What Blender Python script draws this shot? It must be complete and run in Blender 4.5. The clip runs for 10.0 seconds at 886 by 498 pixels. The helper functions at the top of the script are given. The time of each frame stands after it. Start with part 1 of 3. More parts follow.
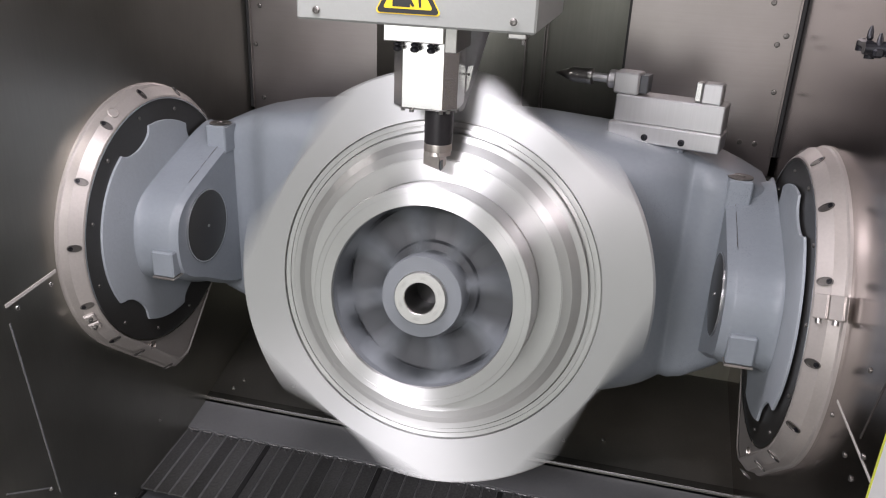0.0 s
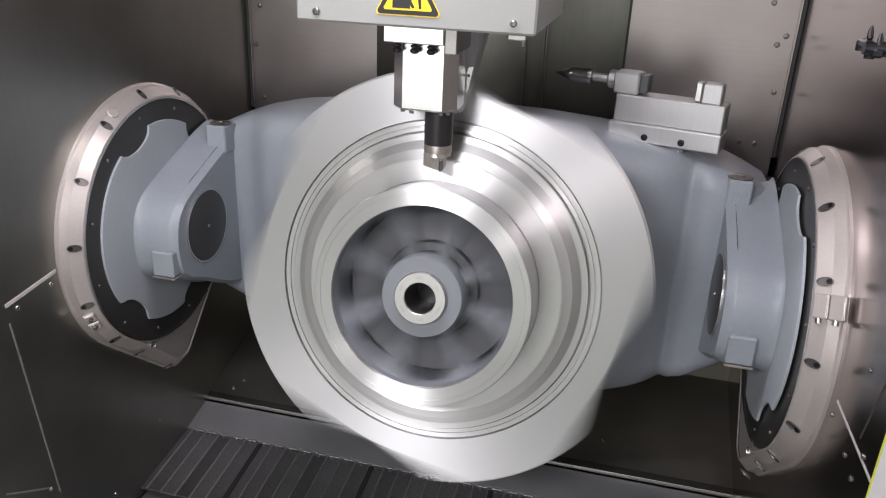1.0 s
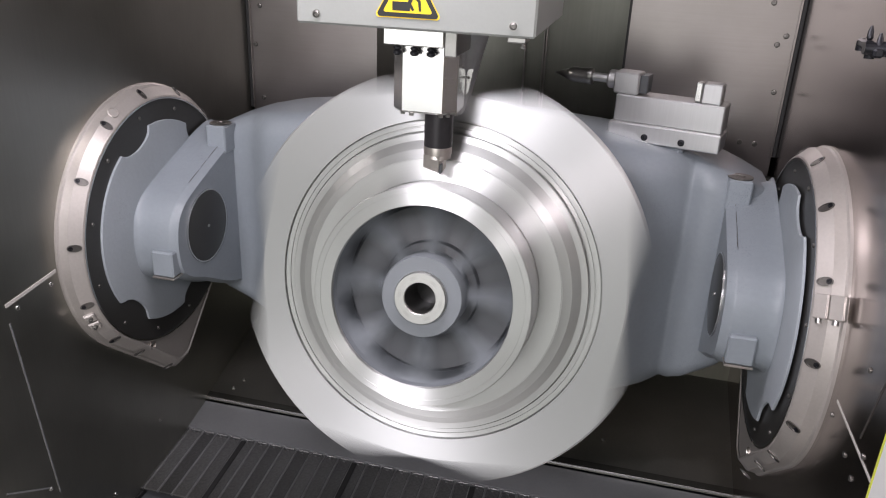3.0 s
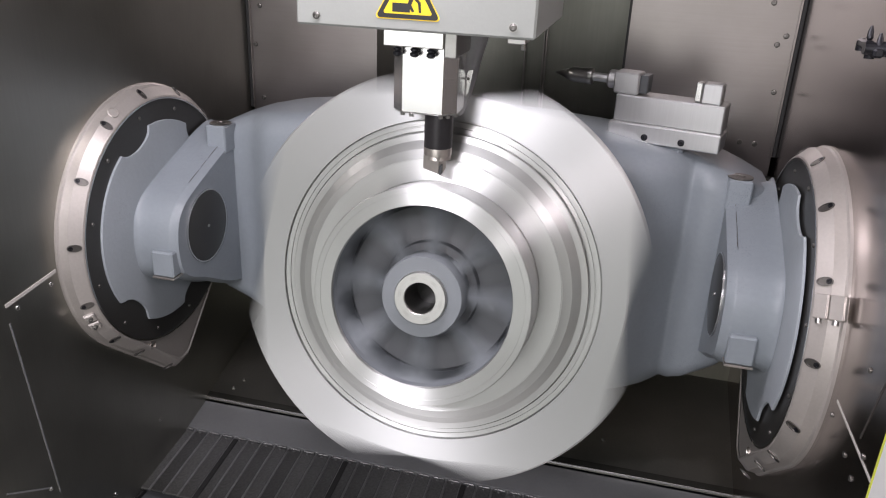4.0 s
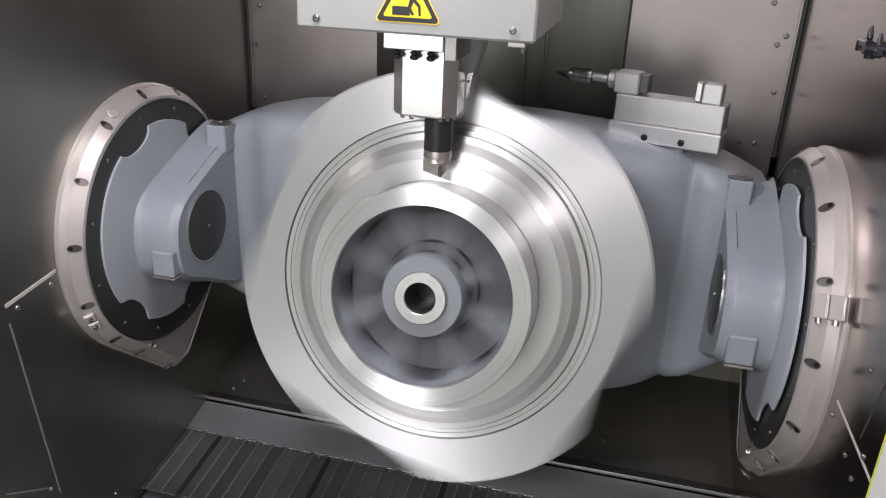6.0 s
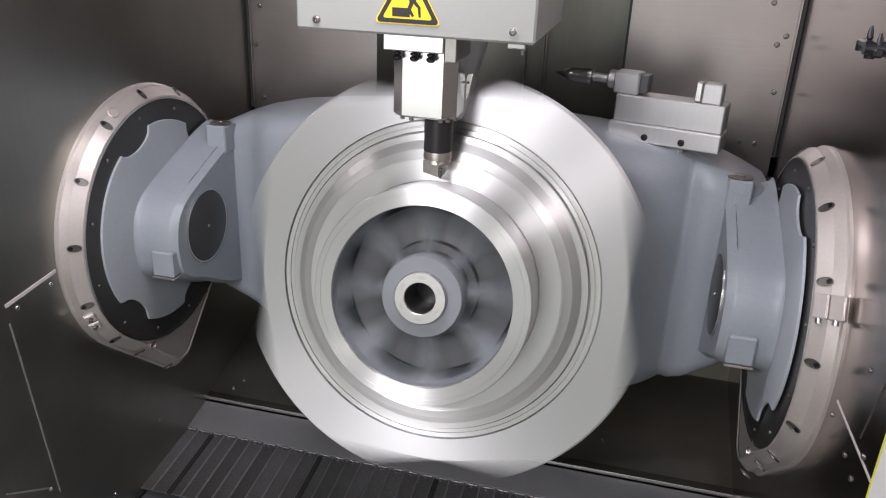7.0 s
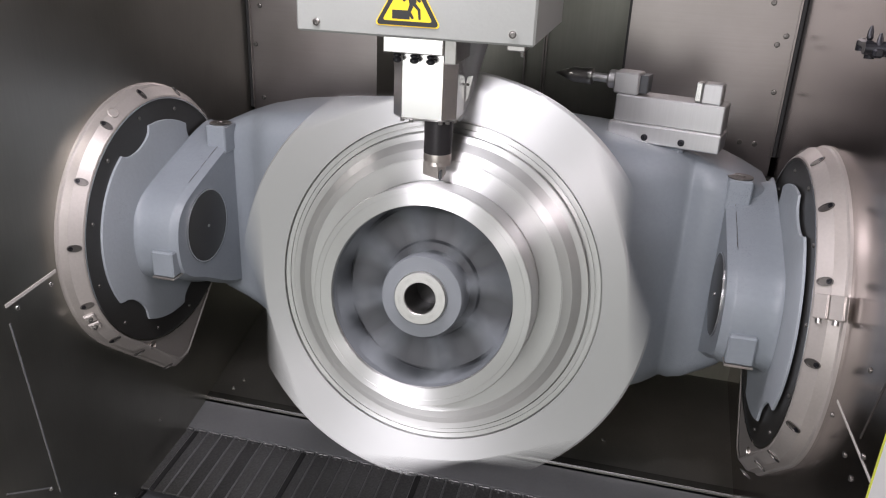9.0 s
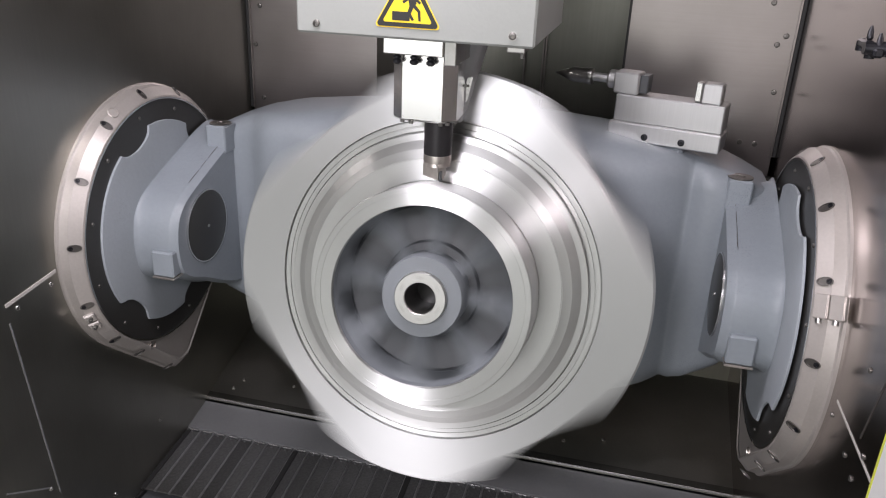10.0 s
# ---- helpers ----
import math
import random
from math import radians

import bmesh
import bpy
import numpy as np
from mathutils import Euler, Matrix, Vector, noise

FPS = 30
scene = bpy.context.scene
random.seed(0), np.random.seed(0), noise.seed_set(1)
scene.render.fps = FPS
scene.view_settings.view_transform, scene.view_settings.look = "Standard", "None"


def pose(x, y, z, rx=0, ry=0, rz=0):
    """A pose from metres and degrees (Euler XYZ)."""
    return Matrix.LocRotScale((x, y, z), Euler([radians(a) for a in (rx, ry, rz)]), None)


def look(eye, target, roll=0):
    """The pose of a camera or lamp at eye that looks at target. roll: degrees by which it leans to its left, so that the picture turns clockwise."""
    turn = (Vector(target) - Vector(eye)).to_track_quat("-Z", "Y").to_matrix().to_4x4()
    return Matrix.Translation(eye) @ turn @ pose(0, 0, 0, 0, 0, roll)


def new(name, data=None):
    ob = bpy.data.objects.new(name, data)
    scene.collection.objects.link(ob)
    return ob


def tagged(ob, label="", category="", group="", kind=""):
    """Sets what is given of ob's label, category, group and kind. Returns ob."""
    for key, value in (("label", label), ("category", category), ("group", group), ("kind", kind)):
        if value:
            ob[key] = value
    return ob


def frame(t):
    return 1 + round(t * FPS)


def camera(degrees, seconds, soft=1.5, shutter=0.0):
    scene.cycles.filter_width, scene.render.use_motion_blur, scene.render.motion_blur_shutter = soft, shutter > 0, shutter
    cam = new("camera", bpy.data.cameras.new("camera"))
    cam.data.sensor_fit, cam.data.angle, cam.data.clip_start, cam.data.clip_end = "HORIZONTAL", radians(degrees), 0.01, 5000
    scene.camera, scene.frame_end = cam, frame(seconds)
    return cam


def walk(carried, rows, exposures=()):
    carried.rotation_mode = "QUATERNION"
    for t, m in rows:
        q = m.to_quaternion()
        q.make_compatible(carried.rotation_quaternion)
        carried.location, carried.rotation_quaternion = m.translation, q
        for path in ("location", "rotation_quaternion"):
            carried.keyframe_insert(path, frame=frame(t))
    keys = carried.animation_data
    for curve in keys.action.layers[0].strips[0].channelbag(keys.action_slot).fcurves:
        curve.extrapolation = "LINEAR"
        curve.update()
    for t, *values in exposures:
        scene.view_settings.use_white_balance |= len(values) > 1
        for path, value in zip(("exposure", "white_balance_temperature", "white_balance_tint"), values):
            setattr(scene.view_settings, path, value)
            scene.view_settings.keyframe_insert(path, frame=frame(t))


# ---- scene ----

# ---------------- camera ----------------
cam = camera(60.447, 10.0, soft=1.1, shutter=0.52)
EYE = pose(0.3604, -1.7390, 0.7604, 67.545, -2.285, 14.174)
walk(cam, [(0.0, EYE), (10.0, EYE)], exposures=[(0.0, 0.0), (10.0, 0.0)])

# ---------------- light ----------------
world = bpy.data.worlds.new("hall_air")
scene.world = world
world.use_nodes = True
world.node_tree.nodes["Background"].inputs[0].default_value = (0.9, 0.95, 1.0, 1)
world.node_tree.nodes["Background"].inputs[1].default_value = 0.2


def area_lamp(name, eye, target, sx, sy, watts, colour=(1, 1, 1)):
    data = bpy.data.lights.new(name, "AREA")
    data.shape, data.size, data.size_y = "RECTANGLE", sx, sy
    data.energy, data.color = watts, colour
    ob = new(name, data)
    ob.matrix_world = look(eye, target)
    return ob


# unseen hall lamps, placed to give the highlights and shadows on the work
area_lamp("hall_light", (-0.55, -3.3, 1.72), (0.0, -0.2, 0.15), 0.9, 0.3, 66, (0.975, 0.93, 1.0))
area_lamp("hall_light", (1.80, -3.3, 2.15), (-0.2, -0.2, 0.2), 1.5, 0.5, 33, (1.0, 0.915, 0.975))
# broad fill lamp added behind the camera; no window is known there
area_lamp("front_fill_light", (-0.6, -5.42, 0.25), (-0.6, 0.0, 0.25), 3.6, 2.2, 40, (0.965, 0.975, 0.955))
area_lamp("cabin_light", (-0.08, -0.56, 1.23), (-0.25, -0.05, 0.1), 0.85, 0.09, 20.0, (0.985, 0.915, 1.0))
# second unseen strip, added and aimed to brighten the right wall
area_lamp("cabin_light", (0.50, -0.22, 1.20), (0.92, 0.06, 0.62), 0.6, 0.09, 0.7, (1.0, 0.94, 0.98))


# ---------------- materials ----------------
def material(name, colour, rough=0.5, metal=0.0, scale=40.0, vary=0.12, bump=0.05, stretch=(1, 1, 1), stain=0.1,
             aniso=0.0, island=0.0, coat=0.0, bump_scale=0.002, grooves=0.0, pores=0.0):
    """Base colour with variation at two scales, roughness wear and a fine relief."""
    m = bpy.data.materials.new(name)
    m.use_nodes = True
    t = m.node_tree
    b = t.nodes["Principled BSDF"]
    co = t.nodes.new("ShaderNodeTexCoord")
    mp = t.nodes.new("ShaderNodeMapping")
    mp.inputs["Scale"].default_value = stretch
    t.links.new(co.outputs["Object"], mp.inputs["Vector"])
    n1 = t.nodes.new("ShaderNodeTexNoise")
    n1.inputs["Scale"].default_value, n1.inputs["Detail"].default_value = scale, 6
    t.links.new(mp.outputs["Vector"], n1.inputs["Vector"])
    n2 = t.nodes.new("ShaderNodeTexNoise")
    n2.inputs["Scale"].default_value, n2.inputs["Detail"].default_value = 5.0, 4
    t.links.new(co.outputs["Object"], n2.inputs["Vector"])
    dark = [c * (1 - vary) for c in colour]
    light = [min(1, c * (1 + vary)) for c in colour]
    r1 = t.nodes.new("ShaderNodeMix")
    r1.data_type = "RGBA"
    r1.inputs[6].default_value, r1.inputs[7].default_value = (*dark, 1), (*light, 1)
    t.links.new(n1.outputs["Fac"], r1.inputs[0])
    r2 = t.nodes.new("ShaderNodeMix")
    r2.data_type, r2.blend_type = "RGBA", "MULTIPLY"
    ramp = t.nodes.new("ShaderNodeValToRGB")
    ramp.color_ramp.elements[0].position, ramp.color_ramp.elements[1].position = 0.35, 0.65
    ramp.color_ramp.elements[0].color = (1 - stain, 1 - stain, 1 - stain * 1.1, 1)
    t.links.new(n2.outputs["Fac"], ramp.inputs[0])
    r2.inputs[0].default_value = 1
    t.links.new(r1.outputs[2], r2.inputs[6])
    t.links.new(ramp.outputs[0], r2.inputs[7])
    out = r2.outputs[2]
    if island:
        inf = t.nodes.new("ShaderNodeObjectInfo")
        mr = t.nodes.new("ShaderNodeMapRange")
        mr.inputs["To Min"].default_value, mr.inputs["To Max"].default_value = 1 - island, 1 + island
        t.links.new(inf.outputs["Random"], mr.inputs["Value"])
        r3 = t.nodes.new("ShaderNodeMix")
        r3.data_type, r3.blend_type = "RGBA", "MULTIPLY"
        r3.inputs[0].default_value = 1
        t.links.new(out, r3.inputs[6])
        t.links.new(mr.outputs[0], r3.inputs[7])
        out = r3.outputs[2]
    if pores:
        n5 = t.nodes.new("ShaderNodeTexNoise")
        n5.inputs["Scale"].default_value, n5.inputs["Detail"].default_value = 480.0, 1
        t.links.new(co.outputs["Object"], n5.inputs["Vector"])
        spots = t.nodes.new("ShaderNodeMath")
        spots.operation = "MULTIPLY"
        t.links.new(n5.outputs["Fac"], spots.inputs[0])
        t.links.new(n2.outputs["Fac"], spots.inputs[1])
        pr = t.nodes.new("ShaderNodeMapRange")
        pr.inputs["From Min"].default_value, pr.inputs["From Max"].default_value = 0.42, 0.46
        pr.inputs["To Min"].default_value, pr.inputs["To Max"].default_value = 1.0, 1.0 - pores
        t.links.new(spots.outputs[0], pr.inputs["Value"])
        r5 = t.nodes.new("ShaderNodeMix")
        r5.data_type, r5.blend_type = "RGBA", "MULTIPLY"
        r5.inputs[0].default_value = 1
        t.links.new(out, r5.inputs[6])
        t.links.new(pr.outputs[0], r5.inputs[7])
        out = r5.outputs[2]
    t.links.new(out, b.inputs["Base Color"])
    rr = t.nodes.new("ShaderNodeMapRange")
    rr.inputs["To Min"].default_value, rr.inputs["To Max"].default_value = max(0.02, rough * 0.8), min(1, rough * 1.2)
    t.links.new(n2.outputs["Fac"], rr.inputs["Value"])
    t.links.new(rr.outputs[0], b.inputs["Roughness"])
    b.inputs["Metallic"].default_value = metal
    b.inputs["Coat Weight"].default_value = coat
    if aniso:
        b.inputs["Anisotropic"].default_value = aniso
        tan = t.nodes.new("ShaderNodeTangent")
        tan.direction_type, tan.axis = "RADIAL", "Z"
        t.links.new(tan.outputs[0], b.inputs["Tangent"])
        b.inputs["Anisotropic Rotation"].default_value = 0.25
    if grooves:
        flat = t.nodes.new("ShaderNodeVectorMath")
        flat.operation = "MULTIPLY"
        flat.inputs[1].default_value = (1, 1, 0)
        t.links.new(co.outputs["Object"], flat.inputs[0])
        ln = t.nodes.new("ShaderNodeVectorMath")
        ln.operation = "LENGTH"
        t.links.new(flat.outputs[0], ln.inputs[0])
        sep = t.nodes.new("ShaderNodeSeparateXYZ")
        t.links.new(co.outputs["Object"], sep.inputs[0])
        add = t.nodes.new("ShaderNodeMath")
        t.links.new(ln.outputs["Value"], add.inputs[0])
        t.links.new(sep.outputs["Z"], add.inputs[1])
        n3 = t.nodes.new("ShaderNodeTexNoise")
        n3.noise_dimensions = "1D"
        n3.inputs["Scale"].default_value, n3.inputs["Detail"].default_value = 260.0, 5
        t.links.new(add.outputs[0], n3.inputs["W"])
        mg = t.nodes.new("ShaderNodeMapRange")
        mg.inputs["From Min"].default_value, mg.inputs["From Max"].default_value = 0.3, 0.7
        mg.inputs["To Min"].default_value, mg.inputs["To Max"].default_value = rough * (1 - grooves), rough * (1 + grooves)
        t.links.new(n3.outputs["Fac"], mg.inputs["Value"])
        t.links.new(mg.outputs[0], b.inputs["Roughness"])
        mc = t.nodes.new("ShaderNodeMapRange")
        mc.inputs["From Min"].default_value, mc.inputs["From Max"].default_value = 0.3, 0.7
        mc.inputs["To Min"].default_value, mc.inputs["To Max"].default_value = 1 - 0.2 * grooves, 1 + 0.1 * grooves
        t.links.new(n3.outputs["Fac"], mc.inputs["Value"])
        r4 = t.nodes.new("ShaderNodeMix")
        r4.data_type, r4.blend_type = "RGBA", "MULTIPLY"
        r4.inputs[0].default_value = 1
        t.links.new(out, r4.inputs[6])
        t.links.new(mc.outputs[0], r4.inputs[7])
        t.links.new(r4.outputs[2], b.inputs["Base Color"])
        bp = t.nodes.new("ShaderNodeBump")
        bp.inputs["Strength"].default_value, bp.inputs["Distance"].default_value = 0.012, 0.0002
        t.links.new(n3.outputs["Fac"], bp.inputs["Height"])
        t.links.new(bp.outputs[0], b.inputs["Normal"])
    if bump:
        bp = t.nodes.new("ShaderNodeBump")
        bp.inputs["Strength"].default_value, bp.inputs["Distance"].default_value = bump, bump_scale
        t.links.new(n1.outputs["Fac"], bp.inputs["Height"])
        t.links.new(bp.outputs[0], b.inputs["Normal"])
    return m


M_WALL = material("stainless_sheet", (0.40, 0.395, 0.36), 0.34, 1.0, 220, 0.05, 0.04, (1, 1, 0.04), 0.10)
# dull steel, darkened further: shade below the cradle is in the colour
M_RECESS = material("dull_shaded_steel", (0.20, 0.197, 0.175), 0.42, 1.0, 160, 0.08, 0.05, (1, 1, 0.05), 0.15)
# darker tone than the other wall sheets, for the recess wall
M_BACK = material("rear_wall_steel", (0.26, 0.26, 0.23), 0.36, 1.0, 160, 0.08, 0.05, (1, 1, 0.05), 0.15)
# warmer copy of the wall sheet; a pinkish reflection is in its colour
M_WALLR = material("stainless_sheet_reflection_tint", (0.44, 0.395, 0.38), 0.19, 1.0, 220, 0.05, 0.04, (1, 1, 0.04), 0.10)
M_PANEL = material("stainless_panel", (0.365, 0.335, 0.325), 0.34, 1.0, 220, 0.05, 0.04, (0.04, 1, 1), 0.10)
M_CHUTE = material("oily_steel_sheet", (0.44, 0.43, 0.385), 0.38, 1.0, 160, 0.08, 0.05, (1, 1, 0.05), 0.15)
M_SEAL = material("black_rubber", (0.02, 0.02, 0.02), 0.5, 0, 120, 0.2, 0.1)
M_CAST = material("grey_cast_paint", (0.28, 0.31, 0.34), 0.40, 0, 90, 0.06, 0.3, stain=0.10, pores=0.28)
# paler copy of the cast grey; light on the flange put into colour
M_LITPLATE = material("lit_grey_cast_paint", (0.38, 0.415, 0.445), 0.42, 0, 90, 0.06, 0.25, stain=0.08, pores=0.2)
M_RING = material("bead_blasted_steel", (0.51, 0.475, 0.445), 0.42, 0.5, 160, 0.08, 0.15, stain=0.1)
M_BLACK = material("black_oxide_plate", (0.036, 0.035, 0.033), 0.32, 0.0, 120, 0.12, 0.05)
M_BOLT = material("bolt_steel", (0.42, 0.41, 0.40), 0.3, 1.0, 150, 0.1, 0.05)
# dark steel for screws and chips; in bolt pockets its colour carries shade
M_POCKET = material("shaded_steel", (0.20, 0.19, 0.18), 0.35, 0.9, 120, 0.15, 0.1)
M_DARKBOLT = material("black_bolt", (0.03, 0.03, 0.035), 0.3, 0.6, 150, 0.1, 0.05)
M_TURN = material("turned_steel", (0.66, 0.663, 0.665), 0.49, 1.0, 300, 0.015, 0.0, (1, 1, 6), 0.03, aniso=0.88, grooves=0.05)
M_BOSS = material("turned_steel_fine", (0.66, 0.66, 0.655), 0.40, 1.0, 300, 0.04, 0.0, (1, 1, 6), 0.05, aniso=0.97, grooves=0.07)
M_BRIGHT = material("bright_steel", (0.75, 0.74, 0.73), 0.22, 1.0, 150, 0.06, 0.05, (1, 1, 0.1), 0.06)
M_BLOCK = material("ground_steel", (0.88, 0.87, 0.87), 0.22, 1.0, 600, 0.10, 0.06, (1, 1, 0.25), 0.05)
M_BRUSH = material("brushed_aluminium", (0.64, 0.64, 0.64), 0.45, 1.0, 260, 0.06, 0.10, (1, 1, 0.05), 0.05)
M_HUBRING = material("faced_steel", (0.52, 0.52, 0.50), 0.42, 1.0, 200, 0.15, 0.1)
M_HUBP = material("grey_machine_paint", (0.195, 0.212, 0.228), 0.42, 0, 80, 0.08, 0.1)
# hub grey made darker: shade between the ribs is put into the colour
M_WEBSHADE = material("pocket_shade_paint", (0.075, 0.08, 0.086), 0.5, 0, 80, 0.1, 0.15)
M_HEAD = material("head_grey_paint", (0.31, 0.322, 0.302), 0.38, 0, 160, 0.03, 0.12, stain=0.04)
M_HEADDARK = material("dark_grey_paint", (0.10, 0.105, 0.11), 0.35, 0.2, 90, 0.08, 0.1)
M_DUCT = material("duct_steel", (0.42, 0.42, 0.43), 0.38, 0.3, 120, 0.08, 0.06)
M_HOLDER = material("black_tool_shank", (0.05, 0.047, 0.05), 0.32, 0.5, 140, 0.1, 0.06)
M_NICKEL = material("worn_nickel", (0.66, 0.61, 0.57), 0.35, 1.0, 120, 0.12, 0.1)
M_YELLOW = material("warning_yellow", (0.85, 0.60, 0.02), 0.4, 0, 80, 0.04, 0.02, stain=0.03)
M_INK = material("sign_black", (0.015, 0.015, 0.015), 0.4, 0, 80, 0.1, 0.02)
M_BELT = material("oily_steel_slat", (0.16, 0.16, 0.16), 0.5, 0.7, 140, 0.6, 0.6, stain=0.4, island=0.25)
M_PIN = material("rubbed_steel", (0.38, 0.38, 0.385), 0.5, 0.9, 150, 0.3, 0.3, stain=0.3)
M_LEDGE = material("grey_sheet", (0.35, 0.355, 0.365), 0.42, 0.6, 120, 0.06, 0.05, stain=0.12)
M_SEALANT = material("pale_sealant", (0.50, 0.48, 0.45), 0.6, 0, 120, 0.1, 0.1)
M_WHITE = material("white_frame_paint", (0.80, 0.80, 0.78), 0.4, 0, 60, 0.03, 0.03, stain=0.04)
M_LIME = material("lime_seal", (0.70, 0.74, 0.10), 0.5, 0, 60, 0.05, 0.03)
M_HALL = material("hall_plaster", (0.62, 0.62, 0.60), 0.8, 0, 20, 0.05, 0.1)
M_FLOOR = material("hall_concrete", (0.28, 0.28, 0.27), 0.6, 0, 25, 0.1, 0.1)


# ---------------- mesh helpers ----------------
def part(name, bm, mat, parent=None, label="", smooth=29.0):
    bmesh.ops.recalc_face_normals(bm, faces=bm.faces[:])
    me = bpy.data.meshes.new(name)
    bm.to_mesh(me)
    bm.free()
    me.materials.append(mat)
    if smooth:
        me.shade_smooth()
        me.set_sharp_from_angle(angle=radians(smooth))
    ob = new(name, me)
    if parent is not None:
        ob.parent = parent
    if label:
        ob["label"] = label
    return ob


def thing(name, at=None, label="", category="", group="", kind=""):
    ob = new(name)
    ob.empty_display_size = 0.05
    if at is not None:
        ob.matrix_world = at
    return tagged(ob, label, category, group, kind)


def add_box(bm, lo, hi, bevel=0.0, m=None):
    r = bmesh.ops.create_cube(bm, size=1)
    vs = r["verts"]
    c = [(a + b) / 2 for a, b in zip(lo, hi)]
    s = [abs(b - a) for a, b in zip(lo, hi)]
    for v in vs:
        v.co = Vector((c[0] + v.co.x * s[0], c[1] + v.co.y * s[1], c[2] + v.co.z * s[2]))
    if bevel:
        es = list({e for v in vs for e in v.link_edges})
        r = bmesh.ops.bevel(bm, geom=es, offset=bevel, segments=1, affect="EDGES")
        vs = list({v for f in r["faces"] for v in f.verts} | {v for v in vs if v.is_valid})
    if m is not None:
        for v in vs:
            v.co = m @ v.co
    return bm


def box(lo, hi, bevel=0.0, m=None):
    return add_box(bmesh.new(), lo, hi, bevel, m)


def add_turn(bm, profile, seg=64, m=None, wave=None):
    """A body turned round z. profile: (radius, height); radius 0 closes it. wave(angle, radius) gives the true radius."""
    rings = []
    for r, h in profile:
        if r < 1e-6:
            rings.append([bm.verts.new((0, 0, h))])
        else:
            row = []
            for i in range(seg):
                a = 2 * math.pi * i / seg
                q = wave(a, r) if wave else r
                row.append(bm.verts.new((q * math.cos(a), q * math.sin(a), h)))
            rings.append(row)
    for p, q in zip(rings, rings[1:]):
        for i in range(seg):
            j = (i + 1) % seg
            if len(p) == 1 and len(q) > 1:
                bm.faces.new((p[0], q[i], q[j]))
            elif len(q) == 1 and len(p) > 1:
                bm.faces.new((p[i], p[j], q[0]))
            elif len(p) > 1:
                bm.faces.new((p[i], p[j], q[j], q[i]))
    if m is not None:
        for row in rings:
            for v in row:
                v.co = m @ v.co
    return bm


def turn(profile, seg=64, m=None, wave=None):
    return add_turn(bmesh.new(), profile, seg, m, wave)


def add_prism(bm, outline, lo, hi, m=None, bevel=0.0):
    """An outline in (x, y) raised from z = lo to hi."""
    a = [bm.verts.new((x, y, lo)) for x, y in outline]
    b = [bm.verts.new((x, y, hi)) for x, y in outline]
    n = len(a)
    fs = [bm.faces.new(a[::-1]), bm.faces.new(b)]
    for i in range(n):
        fs.append(bm.faces.new((a[i], a[(i + 1) % n], b[(i + 1) % n], b[i])))
    vs = a + b
    if bevel:
        es = [e for f in fs[:2] for e in f.edges]
        r = bmesh.ops.bevel(bm, geom=es, offset=bevel, segments=1, affect="EDGES")
        vs = list({v for f in r["faces"] for v in f.verts} | {v for v in vs if v.is_valid})
    if m is not None:
        for v in vs:
            v.co = m @ v.co
    return bm


def prism(outline, lo, hi, m=None, bevel=0.0):
    return add_prism(bmesh.new(), outline, lo, hi, m, bevel)


def loft(rows, smooth_ends=True):
    bm = bmesh.new()
    rings = [[bm.verts.new(p) for p in row] for row in rows]
    n = len(rings[0])
    for p, q in zip(rings, rings[1:]):
        for i in range(n):
            bm.faces.new((p[i], p[(i + 1) % n], q[(i + 1) % n], q[i]))
    bm.faces.new(rings[0][::-1])
    bm.faces.new(rings[-1])
    return bm


# turns local z to world +x / -x
TO_X = Matrix(((0, 0, 1, 0), (1, 0, 0, 0), (0, 1, 0, 0), (0, 0, 0, 1)))
TO_NX = Matrix(((0, 0, -1, 0), (1, 0, 0, 0), (0, -1, 0, 0), (0, 0, 0, 1)))
TO_NY = pose(0, 0, 0, 90, 0, 0)
XL, XR, YB, YF, ZT = -0.892, 0.803, 0.63, -0.650, 1.28
ZB = -0.80


def screw(name, m, r, parent=None, mat=None, h=None):
    """A domed socket screw head standing on local z = 0."""
    h = h or r * 0.6
    bm = turn([(r, -r * 0.1), (r, h * 0.5), (r * 0.85, h * 0.9), (r * 0.5, h), (r * 0.48, h * 0.45), (0, h * 0.4)], 14, m)
    return part(name, bm, mat or M_BOLT, parent)


